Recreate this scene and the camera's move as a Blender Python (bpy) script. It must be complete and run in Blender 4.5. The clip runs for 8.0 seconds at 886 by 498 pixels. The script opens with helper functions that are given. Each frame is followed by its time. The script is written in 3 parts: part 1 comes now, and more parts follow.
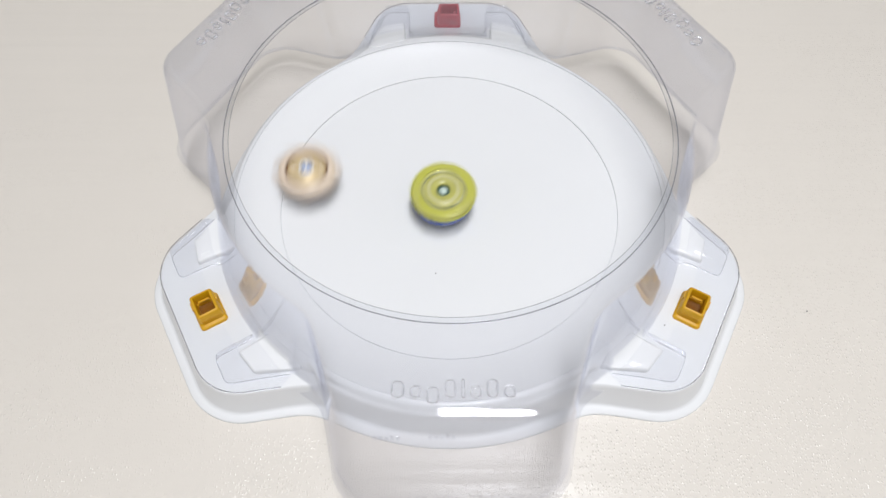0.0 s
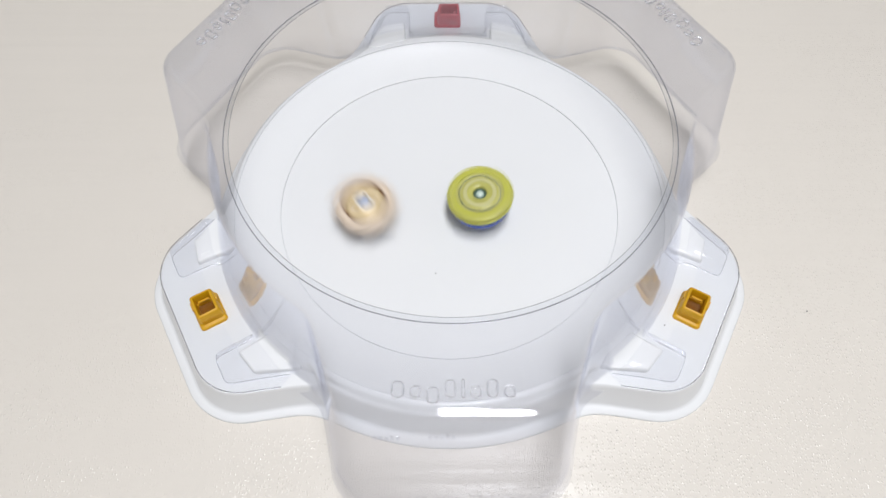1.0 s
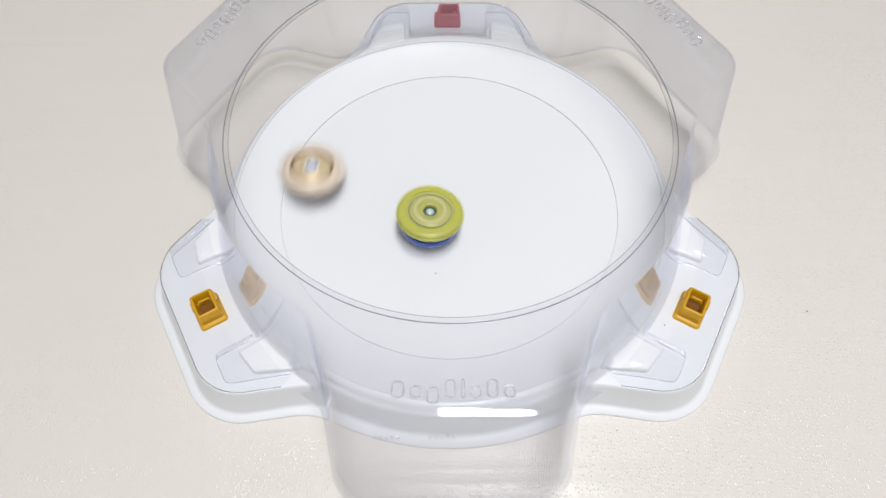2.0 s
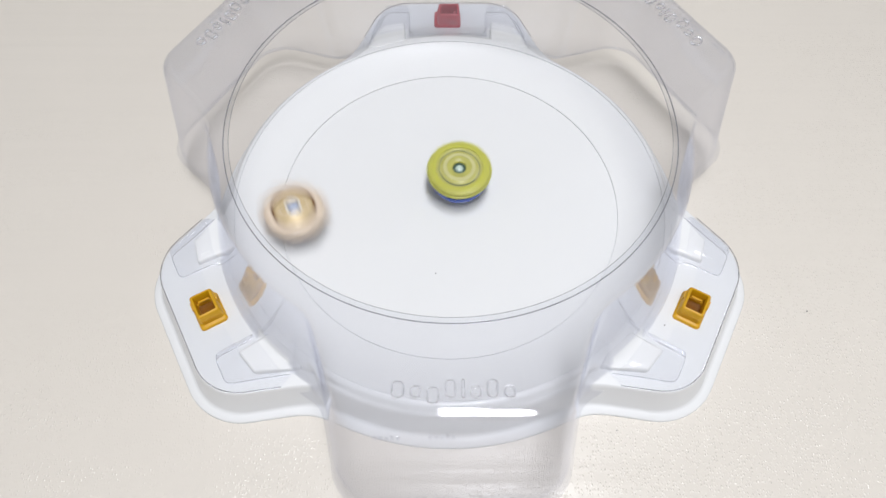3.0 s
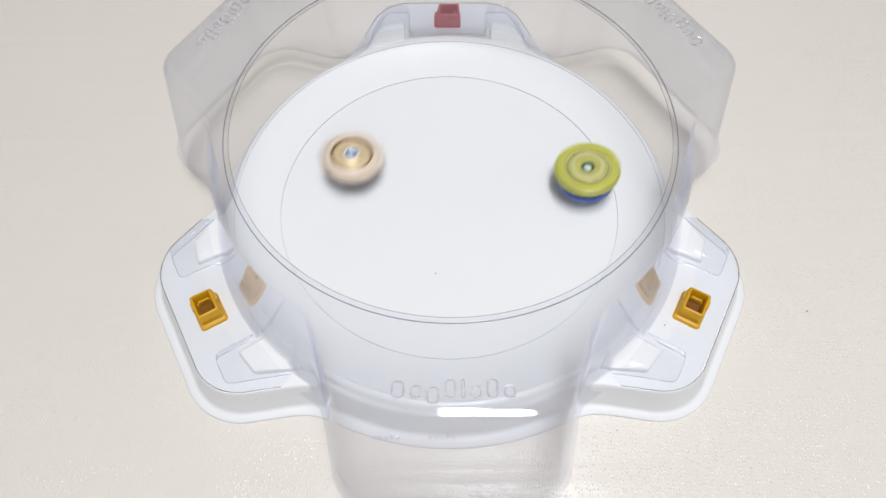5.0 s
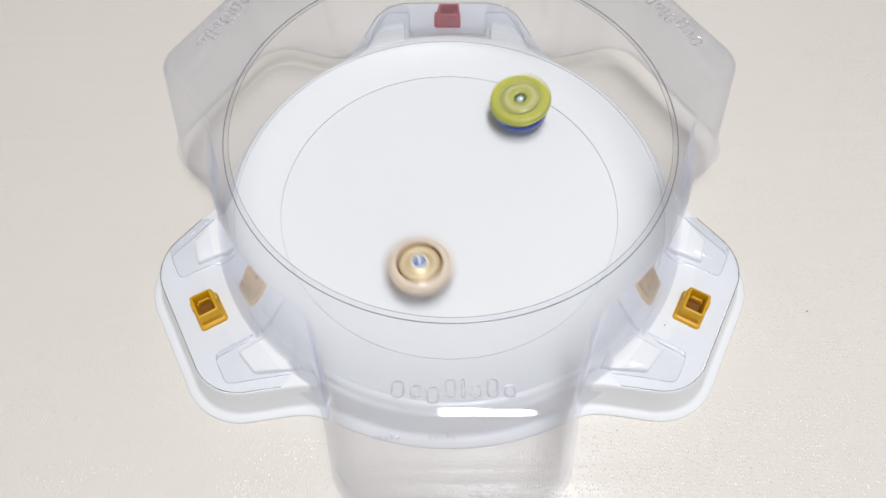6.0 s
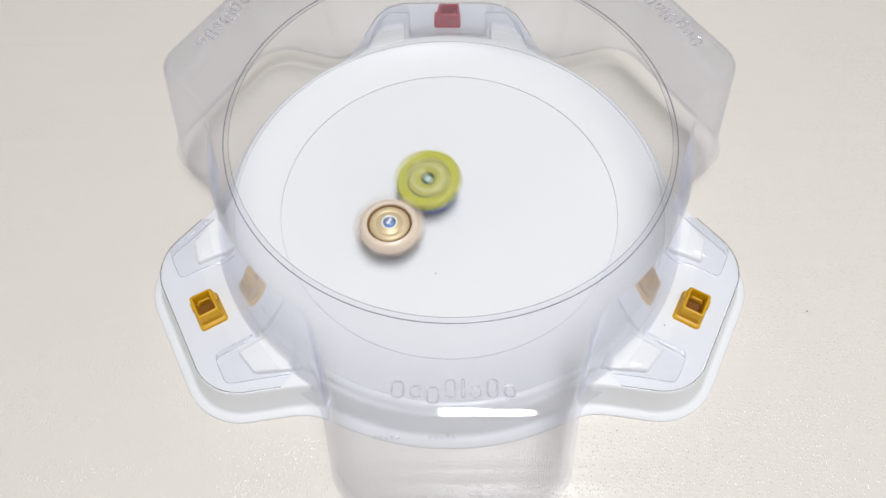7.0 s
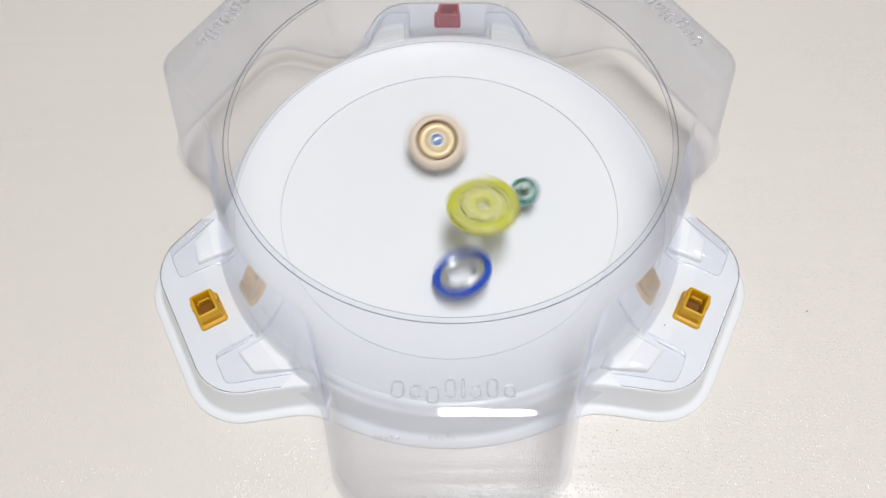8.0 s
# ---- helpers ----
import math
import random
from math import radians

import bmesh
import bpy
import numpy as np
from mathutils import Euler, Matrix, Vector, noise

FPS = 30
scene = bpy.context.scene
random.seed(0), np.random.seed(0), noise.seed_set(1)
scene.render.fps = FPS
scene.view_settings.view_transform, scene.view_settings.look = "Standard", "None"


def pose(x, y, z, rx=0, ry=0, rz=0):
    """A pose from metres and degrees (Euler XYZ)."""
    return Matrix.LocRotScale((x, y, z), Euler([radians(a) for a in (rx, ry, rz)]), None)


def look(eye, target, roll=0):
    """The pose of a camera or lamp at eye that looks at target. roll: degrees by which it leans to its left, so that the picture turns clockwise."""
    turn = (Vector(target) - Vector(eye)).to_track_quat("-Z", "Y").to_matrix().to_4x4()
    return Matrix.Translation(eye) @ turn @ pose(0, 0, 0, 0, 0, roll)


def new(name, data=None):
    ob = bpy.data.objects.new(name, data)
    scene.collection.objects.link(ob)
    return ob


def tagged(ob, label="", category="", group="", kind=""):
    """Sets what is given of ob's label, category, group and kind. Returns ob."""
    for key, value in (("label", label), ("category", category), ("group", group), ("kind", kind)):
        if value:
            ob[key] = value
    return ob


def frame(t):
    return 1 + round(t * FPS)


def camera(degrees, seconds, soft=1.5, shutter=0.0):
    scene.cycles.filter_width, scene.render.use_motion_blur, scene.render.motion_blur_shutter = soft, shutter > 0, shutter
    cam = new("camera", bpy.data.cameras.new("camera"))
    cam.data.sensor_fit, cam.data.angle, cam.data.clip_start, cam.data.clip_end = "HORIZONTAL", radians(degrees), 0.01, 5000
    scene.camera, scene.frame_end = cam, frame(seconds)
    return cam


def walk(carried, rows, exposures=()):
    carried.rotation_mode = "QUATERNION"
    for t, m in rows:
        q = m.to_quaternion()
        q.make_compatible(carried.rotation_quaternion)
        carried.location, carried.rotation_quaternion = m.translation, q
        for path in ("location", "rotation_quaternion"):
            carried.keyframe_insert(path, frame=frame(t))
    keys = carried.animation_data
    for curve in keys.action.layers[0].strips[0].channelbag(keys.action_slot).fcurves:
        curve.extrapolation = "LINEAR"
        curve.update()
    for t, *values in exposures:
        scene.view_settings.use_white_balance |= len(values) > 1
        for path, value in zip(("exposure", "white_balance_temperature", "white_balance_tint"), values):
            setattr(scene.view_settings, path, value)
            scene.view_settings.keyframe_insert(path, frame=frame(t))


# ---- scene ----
# ------------------------------------------------------------------ camera
EYE = Vector((-0.00618, -0.28741, 0.45331))
WAY = Vector((0.002322, 0.491109, -0.871095))
cam = camera(68.35, 8.0, soft=1.5, shutter=0.6)
walk(cam, [(0.0, look(EYE, EYE + WAY, 0.06)), (8.0, look(EYE, EYE + WAY, 0.06))],
     exposures=[(0.0, 0.16, 6500, 10), (8.0, 0.16, 6500, 10)])

# ------------------------------------------------------------------ world and light
world = bpy.data.worlds.new("world")
scene.world = world
world.use_nodes = True
world.node_tree.nodes["Background"].inputs[0].default_value = (0.9, 0.95, 1.0, 1)
world.node_tree.nodes["Background"].inputs[1].default_value = 0.3

LAMP_X, LAMP_Y, LAMP_Z = 0.165, -0.42, 2.28
LAMP_POWER = 43.0


def area(name, size_x, size_y, power, colour, m):
    data = bpy.data.lights.new(name, "AREA")
    data.shape, data.size, data.size_y, data.energy, data.color = "RECTANGLE", size_x, size_y, power, colour
    ob = new(name, data)
    ob.matrix_world = m
    return ob


area("ceiling_light", 0.37, 1.15, LAMP_POWER, (0.972, 0.985, 1.0), look((LAMP_X, LAMP_Y, LAMP_Z), (LAMP_X, LAMP_Y, 0)))


# ------------------------------------------------------------------ materials
def material(name):
    mat = bpy.data.materials.new(name)
    mat.use_nodes = True
    return mat, mat.node_tree.nodes, mat.node_tree.links, mat.node_tree.nodes["Principled BSDF"]


def plain(name, colour, rough=0.4, metal=0.0, spec=0.5, vary=0.06, scale=60.0, bump=0.05, coat=0.0, transmission=0.0, ior=1.48):
    """A surface whose colour, gloss and relief vary at two scales."""
    mat, nodes, links, bsdf = material(name)
    coords = nodes.new("ShaderNodeTexCoord")
    big, fine = nodes.new("ShaderNodeTexNoise"), nodes.new("ShaderNodeTexNoise")
    big.inputs["Scale"].default_value, fine.inputs["Scale"].default_value = scale, scale * 14
    big.inputs["Detail"].default_value = 5
    for n in (big, fine):
        links.new(coords.outputs["Object"], n.inputs["Vector"])
    ramp = nodes.new("ShaderNodeMix")
    ramp.data_type = "RGBA"
    ramp.inputs[6].default_value = (*[c * (1 - vary) for c in colour], 1)
    ramp.inputs[7].default_value = (*[min(1, c * (1 + vary)) for c in colour], 1)
    links.new(big.outputs["Fac"], ramp.inputs[0])
    links.new(ramp.outputs[2], bsdf.inputs["Base Color"])
    gloss = nodes.new("ShaderNodeMapRange")
    gloss.inputs["To Min"].default_value, gloss.inputs["To Max"].default_value = rough * 0.85, rough * 1.15
    links.new(fine.outputs["Fac"], gloss.inputs["Value"])
    links.new(gloss.outputs["Result"], bsdf.inputs["Roughness"])
    relief = nodes.new("ShaderNodeBump")
    relief.inputs["Strength"].default_value, relief.inputs["Distance"].default_value = bump, 0.0004
    links.new(fine.outputs["Fac"], relief.inputs["Height"])
    links.new(relief.outputs["Normal"], bsdf.inputs["Normal"])
    bsdf.inputs["Metallic"].default_value = metal
    bsdf.inputs["IOR"].default_value = ior
    bsdf.inputs["Specular IOR Level"].default_value = spec
    bsdf.inputs["Coat Weight"].default_value = coat
    bsdf.inputs["Transmission Weight"].default_value = transmission
    return mat


def translucent(name, colour, share, **kw):
    """A tinted plastic that lets a share of the light straight through each face."""
    mat = plain(name, colour, **kw)
    nodes, links = mat.node_tree.nodes, mat.node_tree.links
    clear, mix = nodes.new("ShaderNodeBsdfTransparent"), nodes.new("ShaderNodeMixShader")
    clear.inputs["Color"].default_value = (*[min(1, c ** 0.35) for c in colour], 1)
    mix.inputs[0].default_value = share
    links.new(nodes["Principled BSDF"].outputs[0], mix.inputs[1])
    links.new(clear.outputs[0], mix.inputs[2])
    links.new(mix.outputs[0], nodes["Material Output"].inputs["Surface"])
    return mat


def clear_plastic(name, tint, rough=0.03, wobble=0.25, gloss_floor=0.045, haze=0.0):
    """Thin clear vacuum-formed sheet: light goes straight through each face, scuffs scatter a little, and the faces gloss by Fresnel."""
    mat, nodes, links, bsdf = material(name)
    nodes.remove(bsdf)
    out = nodes["Material Output"]
    clear, gloss, mix = nodes.new("ShaderNodeBsdfTransparent"), nodes.new("ShaderNodeBsdfGlossy"), nodes.new("ShaderNodeMixShader")
    clear.inputs["Color"].default_value = (*tint, 1)
    gloss.inputs["Roughness"].default_value = rough
    gloss.inputs["Color"].default_value = (0.88, 0.89, 0.94, 1)
    facing, power, share = nodes.new("ShaderNodeLayerWeight"), nodes.new("ShaderNodeMath"), nodes.new("ShaderNodeMath")
    facing.inputs["Blend"].default_value = 0.5
    power.operation, share.operation = "POWER", "MULTIPLY_ADD"
    power.inputs[1].default_value, share.inputs[1].default_value, share.inputs[2].default_value = 3.6, 0.72, gloss_floor
    links.new(facing.outputs["Facing"], power.inputs[0])
    links.new(power.outputs[0], share.inputs[0])
    coords, lumps, bump = nodes.new("ShaderNodeTexCoord"), nodes.new("ShaderNodeTexNoise"), nodes.new("ShaderNodeBump")
    lumps.inputs["Scale"].default_value, lumps.inputs["Detail"].default_value = 22, 2
    bump.inputs["Strength"].default_value, bump.inputs["Distance"].default_value = wobble, 0.002
    links.new(coords.outputs["Object"], lumps.inputs["Vector"])
    links.new(lumps.outputs["Fac"], bump.inputs["Height"])
    links.new(bump.outputs["Normal"], gloss.inputs["Normal"])
    links.new(share.outputs[0], mix.inputs[0])
    scuff, body, spread, depth = nodes.new("ShaderNodeBsdfDiffuse"), nodes.new("ShaderNodeMixShader"), nodes.new("ShaderNodeTexNoise"), nodes.new("ShaderNodeMapRange")
    scuff.inputs["Color"].default_value = (0.55, 0.56, 0.63, 1)
    spread.inputs["Scale"].default_value, spread.inputs["Detail"].default_value = 35, 5
    depth.inputs["From Min"].default_value, depth.inputs["From Max"].default_value = 0.25, 0.75
    depth.inputs["To Min"].default_value, depth.inputs["To Max"].default_value = haze * 0.75, haze * 1.25
    links.new(coords.outputs["Object"], spread.inputs["Vector"])
    links.new(spread.outputs["Fac"], depth.inputs["Value"])
    links.new(depth.outputs["Result"], body.inputs[0])
    links.new(clear.outputs[0], body.inputs[1])
    links.new(scuff.outputs[0], body.inputs[2])
    links.new(body.outputs[0], mix.inputs[1])
    links.new(gloss.outputs[0], mix.inputs[2])
    links.new(mix.outputs[0], out.inputs["Surface"])
    return mat


def mat_cloth():
    """Cream foam mat, embossed with a fine weave of about two millimetres, faintly ridged across."""
    mat, nodes, links, bsdf = material("embossed_mat")
    coords = nodes.new("ShaderNodeTexCoord")
    tone, cell, ridge, patch = (nodes.new("ShaderNodeTexNoise"), nodes.new("ShaderNodeTexVoronoi"), nodes.new("ShaderNodeTexNoise"), nodes.new("ShaderNodeTexNoise"))
    links.new(coords.outputs["Object"], tone.inputs["Vector"])
    tone.inputs["Scale"].default_value = 4
    stretch = nodes.new("ShaderNodeMapping")
    stretch.inputs["Scale"].default_value = (1.5, 40, 1)
    links.new(coords.outputs["Object"], stretch.inputs["Vector"])
    links.new(stretch.outputs[0], ridge.inputs["Vector"])
    ridge.inputs["Scale"].default_value, ridge.inputs["Detail"].default_value = 1.6, 2
    weave = nodes.new("ShaderNodeMapping")
    weave.inputs["Scale"].default_value = (540, 360, 1)
    weave.inputs["Rotation"].default_value = (0, 0, radians(4))
    links.new(coords.outputs["Object"], weave.inputs["Vector"])
    links.new(weave.outputs[0], cell.inputs["Vector"])
    cell.inputs["Scale"].default_value, cell.inputs["Randomness"].default_value = 1, 0.6
    patch.inputs["Scale"].default_value, patch.inputs["Detail"].default_value = 26, 3
    streak = nodes.new("ShaderNodeMapping")
    streak.inputs["Scale"].default_value = (0.35, 1.3, 1)
    links.new(coords.outputs["Object"], streak.inputs["Vector"])
    links.new(streak.outputs[0], patch.inputs["Vector"])
    colour = nodes.new("ShaderNodeMix")
    colour.data_type = "RGBA"
    colour.inputs[6].default_value, colour.inputs[7].default_value = (0.682, 0.640, 0.594, 1), (0.722, 0.680, 0.634, 1)
    links.new(tone.outputs["Fac"], colour.inputs[0])
    links.new(colour.outputs[2], bsdf.inputs["Base Color"])
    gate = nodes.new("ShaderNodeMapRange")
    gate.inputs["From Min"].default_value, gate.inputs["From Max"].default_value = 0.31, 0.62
    # denser glints towards +x and -y are put into the emboss depth
    glint_grade, depth = nodes.new("ShaderNodeVectorMath"), nodes.new("ShaderNodeMath")
    glint_grade.operation, depth.operation = "DOT_PRODUCT", "ADD"
    glint_grade.inputs[1].default_value = (0.26, -0.42, 0)
    links.new(coords.outputs["Object"], glint_grade.inputs[0])
    links.new(glint_grade.outputs["Value"], depth.inputs[0])
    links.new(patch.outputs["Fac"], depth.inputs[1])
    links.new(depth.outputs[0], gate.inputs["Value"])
    pimple = nodes.new("ShaderNodeMapRange")
    pimple.interpolation_type = "SMOOTHSTEP"
    pimple.inputs["From Min"].default_value, pimple.inputs["From Max"].default_value = 0.42, 0.06
    links.new(cell.outputs["Distance"], pimple.inputs["Value"])
    split, some = nodes.new("ShaderNodeSeparateColor"), nodes.new("ShaderNodeMapRange")
    some.inputs["From Min"].default_value, some.inputs["From Max"].default_value = -0.3, 0.7
    links.new(cell.outputs["Color"], split.inputs[0])
    links.new(split.outputs[0], some.inputs["Value"])
    pick, dents = nodes.new("ShaderNodeMath"), nodes.new("ShaderNodeMath")
    pick.operation = dents.operation = "MULTIPLY"
    links.new(pimple.outputs["Result"], pick.inputs[0])
    links.new(some.outputs["Result"], pick.inputs[1])
    links.new(pick.outputs[0], dents.inputs[0])
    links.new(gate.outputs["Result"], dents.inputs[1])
    b1, b2 = nodes.new("ShaderNodeBump"), nodes.new("ShaderNodeBump")
    b1.inputs["Strength"].default_value, b1.inputs["Distance"].default_value = 0.9, 0.00030
    b2.inputs["Strength"].default_value, b2.inputs["Distance"].default_value = 0.2, 0.003
    links.new(dents.outputs[0], b1.inputs["Height"])
    links.new(ridge.outputs["Fac"], b2.inputs["Height"])
    links.new(b2.outputs["Normal"], b1.inputs["Normal"])
    links.new(b1.outputs["Normal"], bsdf.inputs["Normal"])
    bsdf.inputs["Roughness"].default_value = 0.24
    bsdf.inputs["Specular IOR Level"].default_value = 0.56
    return mat


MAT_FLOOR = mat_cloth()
MAT_WALL = plain("wall_paint", (0.62, 0.62, 0.61), 0.7, scale=3, bump=0.1)
MAT_WHITE = plain("white_plastic", (0.765, 0.773, 0.797), 0.25, spec=0.34, vary=0.015, scale=14, bump=0.015)
MAT_CLEAR = clear_plastic("clear_plastic", (0.984, 0.985, 0.995), wobble=0.30, gloss_floor=0.034, haze=0.040)
MAT_FILM = clear_plastic("clear_film", (0.976, 0.980, 0.990), wobble=0.15, gloss_floor=0.03)
MAT_RAISED = plain("clear_embossing", (0.72, 0.72, 0.74), 0.05, vary=0.01, bump=0.0, transmission=1.0, ior=1.4)
MAT_EDGE = plain("clear_edge", (0.45, 0.45, 0.48), 0.05, vary=0.01, bump=0.0, transmission=1.0, ior=1.45)
MAT_YELLOW = plain("yellow_plastic", (0.58, 0.31, 0.004), 0.42, vary=0.06, scale=90)
# dark brown stands in for the shade inside the latch holes
MAT_HOLE_SHADE = plain("hole_shade_brown", (0.20, 0.075, 0.005), 0.85, spec=0.1, vary=0.1)
MAT_RED = plain("red_plastic", (0.38, 0.009, 0.022), 0.38, vary=0.06, scale=90)
MAT_LIME = translucent("lime_plastic", (0.68, 0.70, 0.09), 0.36, rough=0.3, vary=0.16, scale=160, coat=0.3)
MAT_LIME_PALE = translucent("pale_lime_plastic", (0.80, 0.78, 0.46), 0.5, rough=0.22, vary=0.12, scale=160, coat=0.4)
MAT_LIME_BODY = translucent("mid_lime_plastic", (0.76, 0.74, 0.24), 0.5, rough=0.28, vary=0.14, scale=160, coat=0.3)
MAT_BLUE = plain("blue_plastic", (0.010, 0.065, 0.46), 0.25, vary=0.1, scale=120, coat=0.3)
MAT_TEAL = plain("teal_plastic", (0.02, 0.17, 0.15), 0.22, vary=0.1, scale=120, coat=0.4)
MAT_SOCKET = plain("dark_green_plastic", (0.09, 0.15, 0.12), 0.35, vary=0.1)
MAT_MINT = plain("mint_plastic", (0.50, 0.62, 0.57), 0.22, vary=0.1, scale=120, coat=0.4)
MAT_STEEL = plain("bright_steel", (0.62, 0.63, 0.62), 0.34, metal=0.8, vary=0.1, scale=150)
MAT_CREAM = plain("cream_plastic", (0.73, 0.61, 0.50), 0.34, vary=0.1, scale=160, coat=0.25)
MAT_GOLD = plain("gold_foil", (0.64, 0.51, 0.31), 0.44, metal=0.25, vary=0.2, scale=150)
MAT_BRONZE = plain("bronze_plastic", (0.27, 0.15, 0.07), 0.35, vary=0.2, scale=120)
MAT_GREY = plain("grey_plastic", (0.17, 0.15, 0.18), 0.4, vary=0.2, scale=120)
MAT_SKY = plain("sky_blue_plastic", (0.20, 0.30, 0.56), 0.2, vary=0.1, scale=120, coat=0.5)
MAT_PEARL = plain("pearl_plastic", (0.80, 0.82, 0.85), 0.2, vary=0.05, scale=120, coat=0.5)
MAT_SPECK = plain("dark_speck", (0.04, 0.04, 0.045), 0.6)


# ------------------------------------------------------------------ mesh helpers
def mesh_of(name, bm, mat, smooth=True, angle=35):
    bmesh.ops.recalc_face_normals(bm, faces=bm.faces)
    me = bpy.data.meshes.new(name)
    if smooth:
        for f in bm.faces:
            f.smooth = True
        for e in bm.edges:
            if len(e.link_faces) == 2 and e.calc_face_angle(0) > radians(angle):
                e.smooth = False
    bm.to_mesh(me)
    bm.free()
    me.materials.append(mat)
    return me


def part(name, bm, mat, parent=None, label="", at=None, angle=35):
    ob = new(name, mesh_of(name, bm, mat, angle=angle))
    if parent is not None:
        ob.parent = parent
    if at is not None:
        ob.matrix_basis = at
    if label:
        tagged(ob, label)
    return ob


def loft(rings, closed=False, cap_first=False, cap_last=False):
    """Joins rings of equal point counts into a skin."""
    bm = bmesh.new()
    rows = [[bm.verts.new(p) for p in ring] for ring in rings]
    n = len(rows[0])
    pairs = list(zip(rows, rows[1:])) + ([(rows[-1], rows[0])] if closed else [])
    for a, b in pairs:
        for i in range(n):
            j = (i + 1) % n
            bm.faces.new((a[i], a[j], b[j], b[i]))
    if cap_first:
        bm.faces.new(rows[0])
    if cap_last:
        bm.faces.new(rows[-1])
    return bm


def lathe(profile, segments=96, closed=False, wave=None):
    """Turns (radius, height) pairs round z; wave(angle, radius) may add to the radius."""
    rings = []
    for r, z in profile:
        ring = []
        for i in range(segments):
            a = 2 * math.pi * i / segments
            rr = r + (wave(a, r) if wave else 0)
            ring.append((rr * math.cos(a), rr * math.sin(a), z))
        rings.append(ring)
    return loft(rings, closed, not closed and profile[0][0] > 0, not closed and profile[-1][0] > 0)


def box(sx, sy, sz, bevel=0.0, segments=2, taper=1.0, origin=(0, 0, 0)):
    """A bevelled box standing on its origin; taper narrows its top."""
    bm = bmesh.new()
    bmesh.ops.create_cube(bm, size=1)
    for v in bm.verts:
        k = taper if v.co.z > 0 else 1
        v.co = Vector((v.co.x * sx * k + origin[0], v.co.y * sy * k + origin[1], (v.co.z + 0.5) * sz + origin[2]))
    if bevel:
        bmesh.ops.bevel(bm, geom=bm.edges[:], offset=bevel, segments=segments, profile=0.6, affect="EDGES", clamp_overlap=True)
    return bm


def prism(corners, z0, z1, bevel, draft=0.0):
    """A straight-sided block over a flat outline, drawn in by draft at its top, with rounded edges."""
    bm = bmesh.new()
    cx, cy = sum(c[0] for c in corners) / len(corners), sum(c[1] for c in corners) / len(corners)
    low = [bm.verts.new((x, y, z0)) for x, y in corners]
    high = [bm.verts.new((x + (cx - x) * draft, y + (cy - y) * draft, z1)) for x, y in corners]
    n = len(corners)
    for i in range(n):
        bm.faces.new((low[i], low[(i + 1) % n], high[(i + 1) % n], high[i]))
    bm.faces.new(high)
    bm.faces.new(low[::-1])
    edges = [e for e in bm.edges if not (e.verts[0] in low and e.verts[1] in low)]
    bmesh.ops.bevel(bm, geom=edges, offset=bevel, segments=4, profile=0.5, affect="EDGES", clamp_overlap=True)
    return bm


def tube(path, radius, sides=6):
    """A thin round bead along an open path."""
    rings = []
    for i, p in enumerate(path):
        way = (Vector(path[min(i + 1, len(path) - 1)]) - Vector(path[max(i - 1, 0)])).normalized()
        across = way.cross(Vector((0, 0, 1))).normalized()
        up = across.cross(way)
        rings.append([tuple(Vector(p) + (across * math.cos(u) + up * math.sin(u)) * radius) for u in [2 * math.pi * k / sides for k in range(sides)]])
    return loft(rings, cap_first=True, cap_last=True)


N = 720
ANGLES = [2 * math.pi * i / N for i in range(N)]


def arm(outer, half, slope, corner):
    """Polar radius, by angle from its own axis, of a rounded arm: straight outer edge, sides that widen inwards."""
    norm = math.hypot(slope, 1)
    down = Vector((slope / norm, -1 / norm))
    turn = math.acos(slope / norm)  # by how much the edge turns at the corner
    reach = corner * math.tan(turn / 2)
    centre = Vector((half - reach, outer - corner))
    right = [(t, outer) for t in np.linspace(0, half - reach, 30)]
    right += [(centre.x + corner * math.sin(turn * k / 16), centre.y + corner * math.cos(turn * k / 16)) for k in range(1, 17)]
    start = Vector((half, outer)) + down * reach
    right += [(start.x + down.x * k, start.y + down.y * k) for k in np.linspace(0.0005, outer * 0.9, 60)]
    table = sorted([(math.atan2(t, r), math.hypot(t, r)) for t, r in right] + [(-math.atan2(t, r), math.hypot(t, r)) for t, r in right[1:]])
    xs, ys = [u for u, _ in table], [r for _, r in table]
    return lambda u: float(np.interp((u + math.pi) % (2 * math.pi) - math.pi, xs, ys))


def soft_max(a, b, k=0.004):
    m = max(a, b)
    return m + k * math.log(math.exp((a - m) / k) + math.exp((b - m) / k))


def three(shape, first):
    """The radius of three equal arms round the centre."""
    return lambda a: max(shape(a - radians(first + 120 * i)) for i in range(3))


def off_axis(a, first):
    """Degrees from the nearest of three axes."""
    d = (math.degrees(a) - first) % 120
    return min(d, 120 - d)


def ease(x, a, b):
    u = min(1.0, max(0.0, (x - a) / (b - a)))
    return u * u * (3 - 2 * u)


# ------------------------------------------------------------------ the room
def slab(name, sx, sy, sz, x, y, z, mat, label, category):
    ob = part(name, box(sx, sy, sz), mat, at=pose(x, y, z))
    return tagged(ob, label, category, kind="structure")


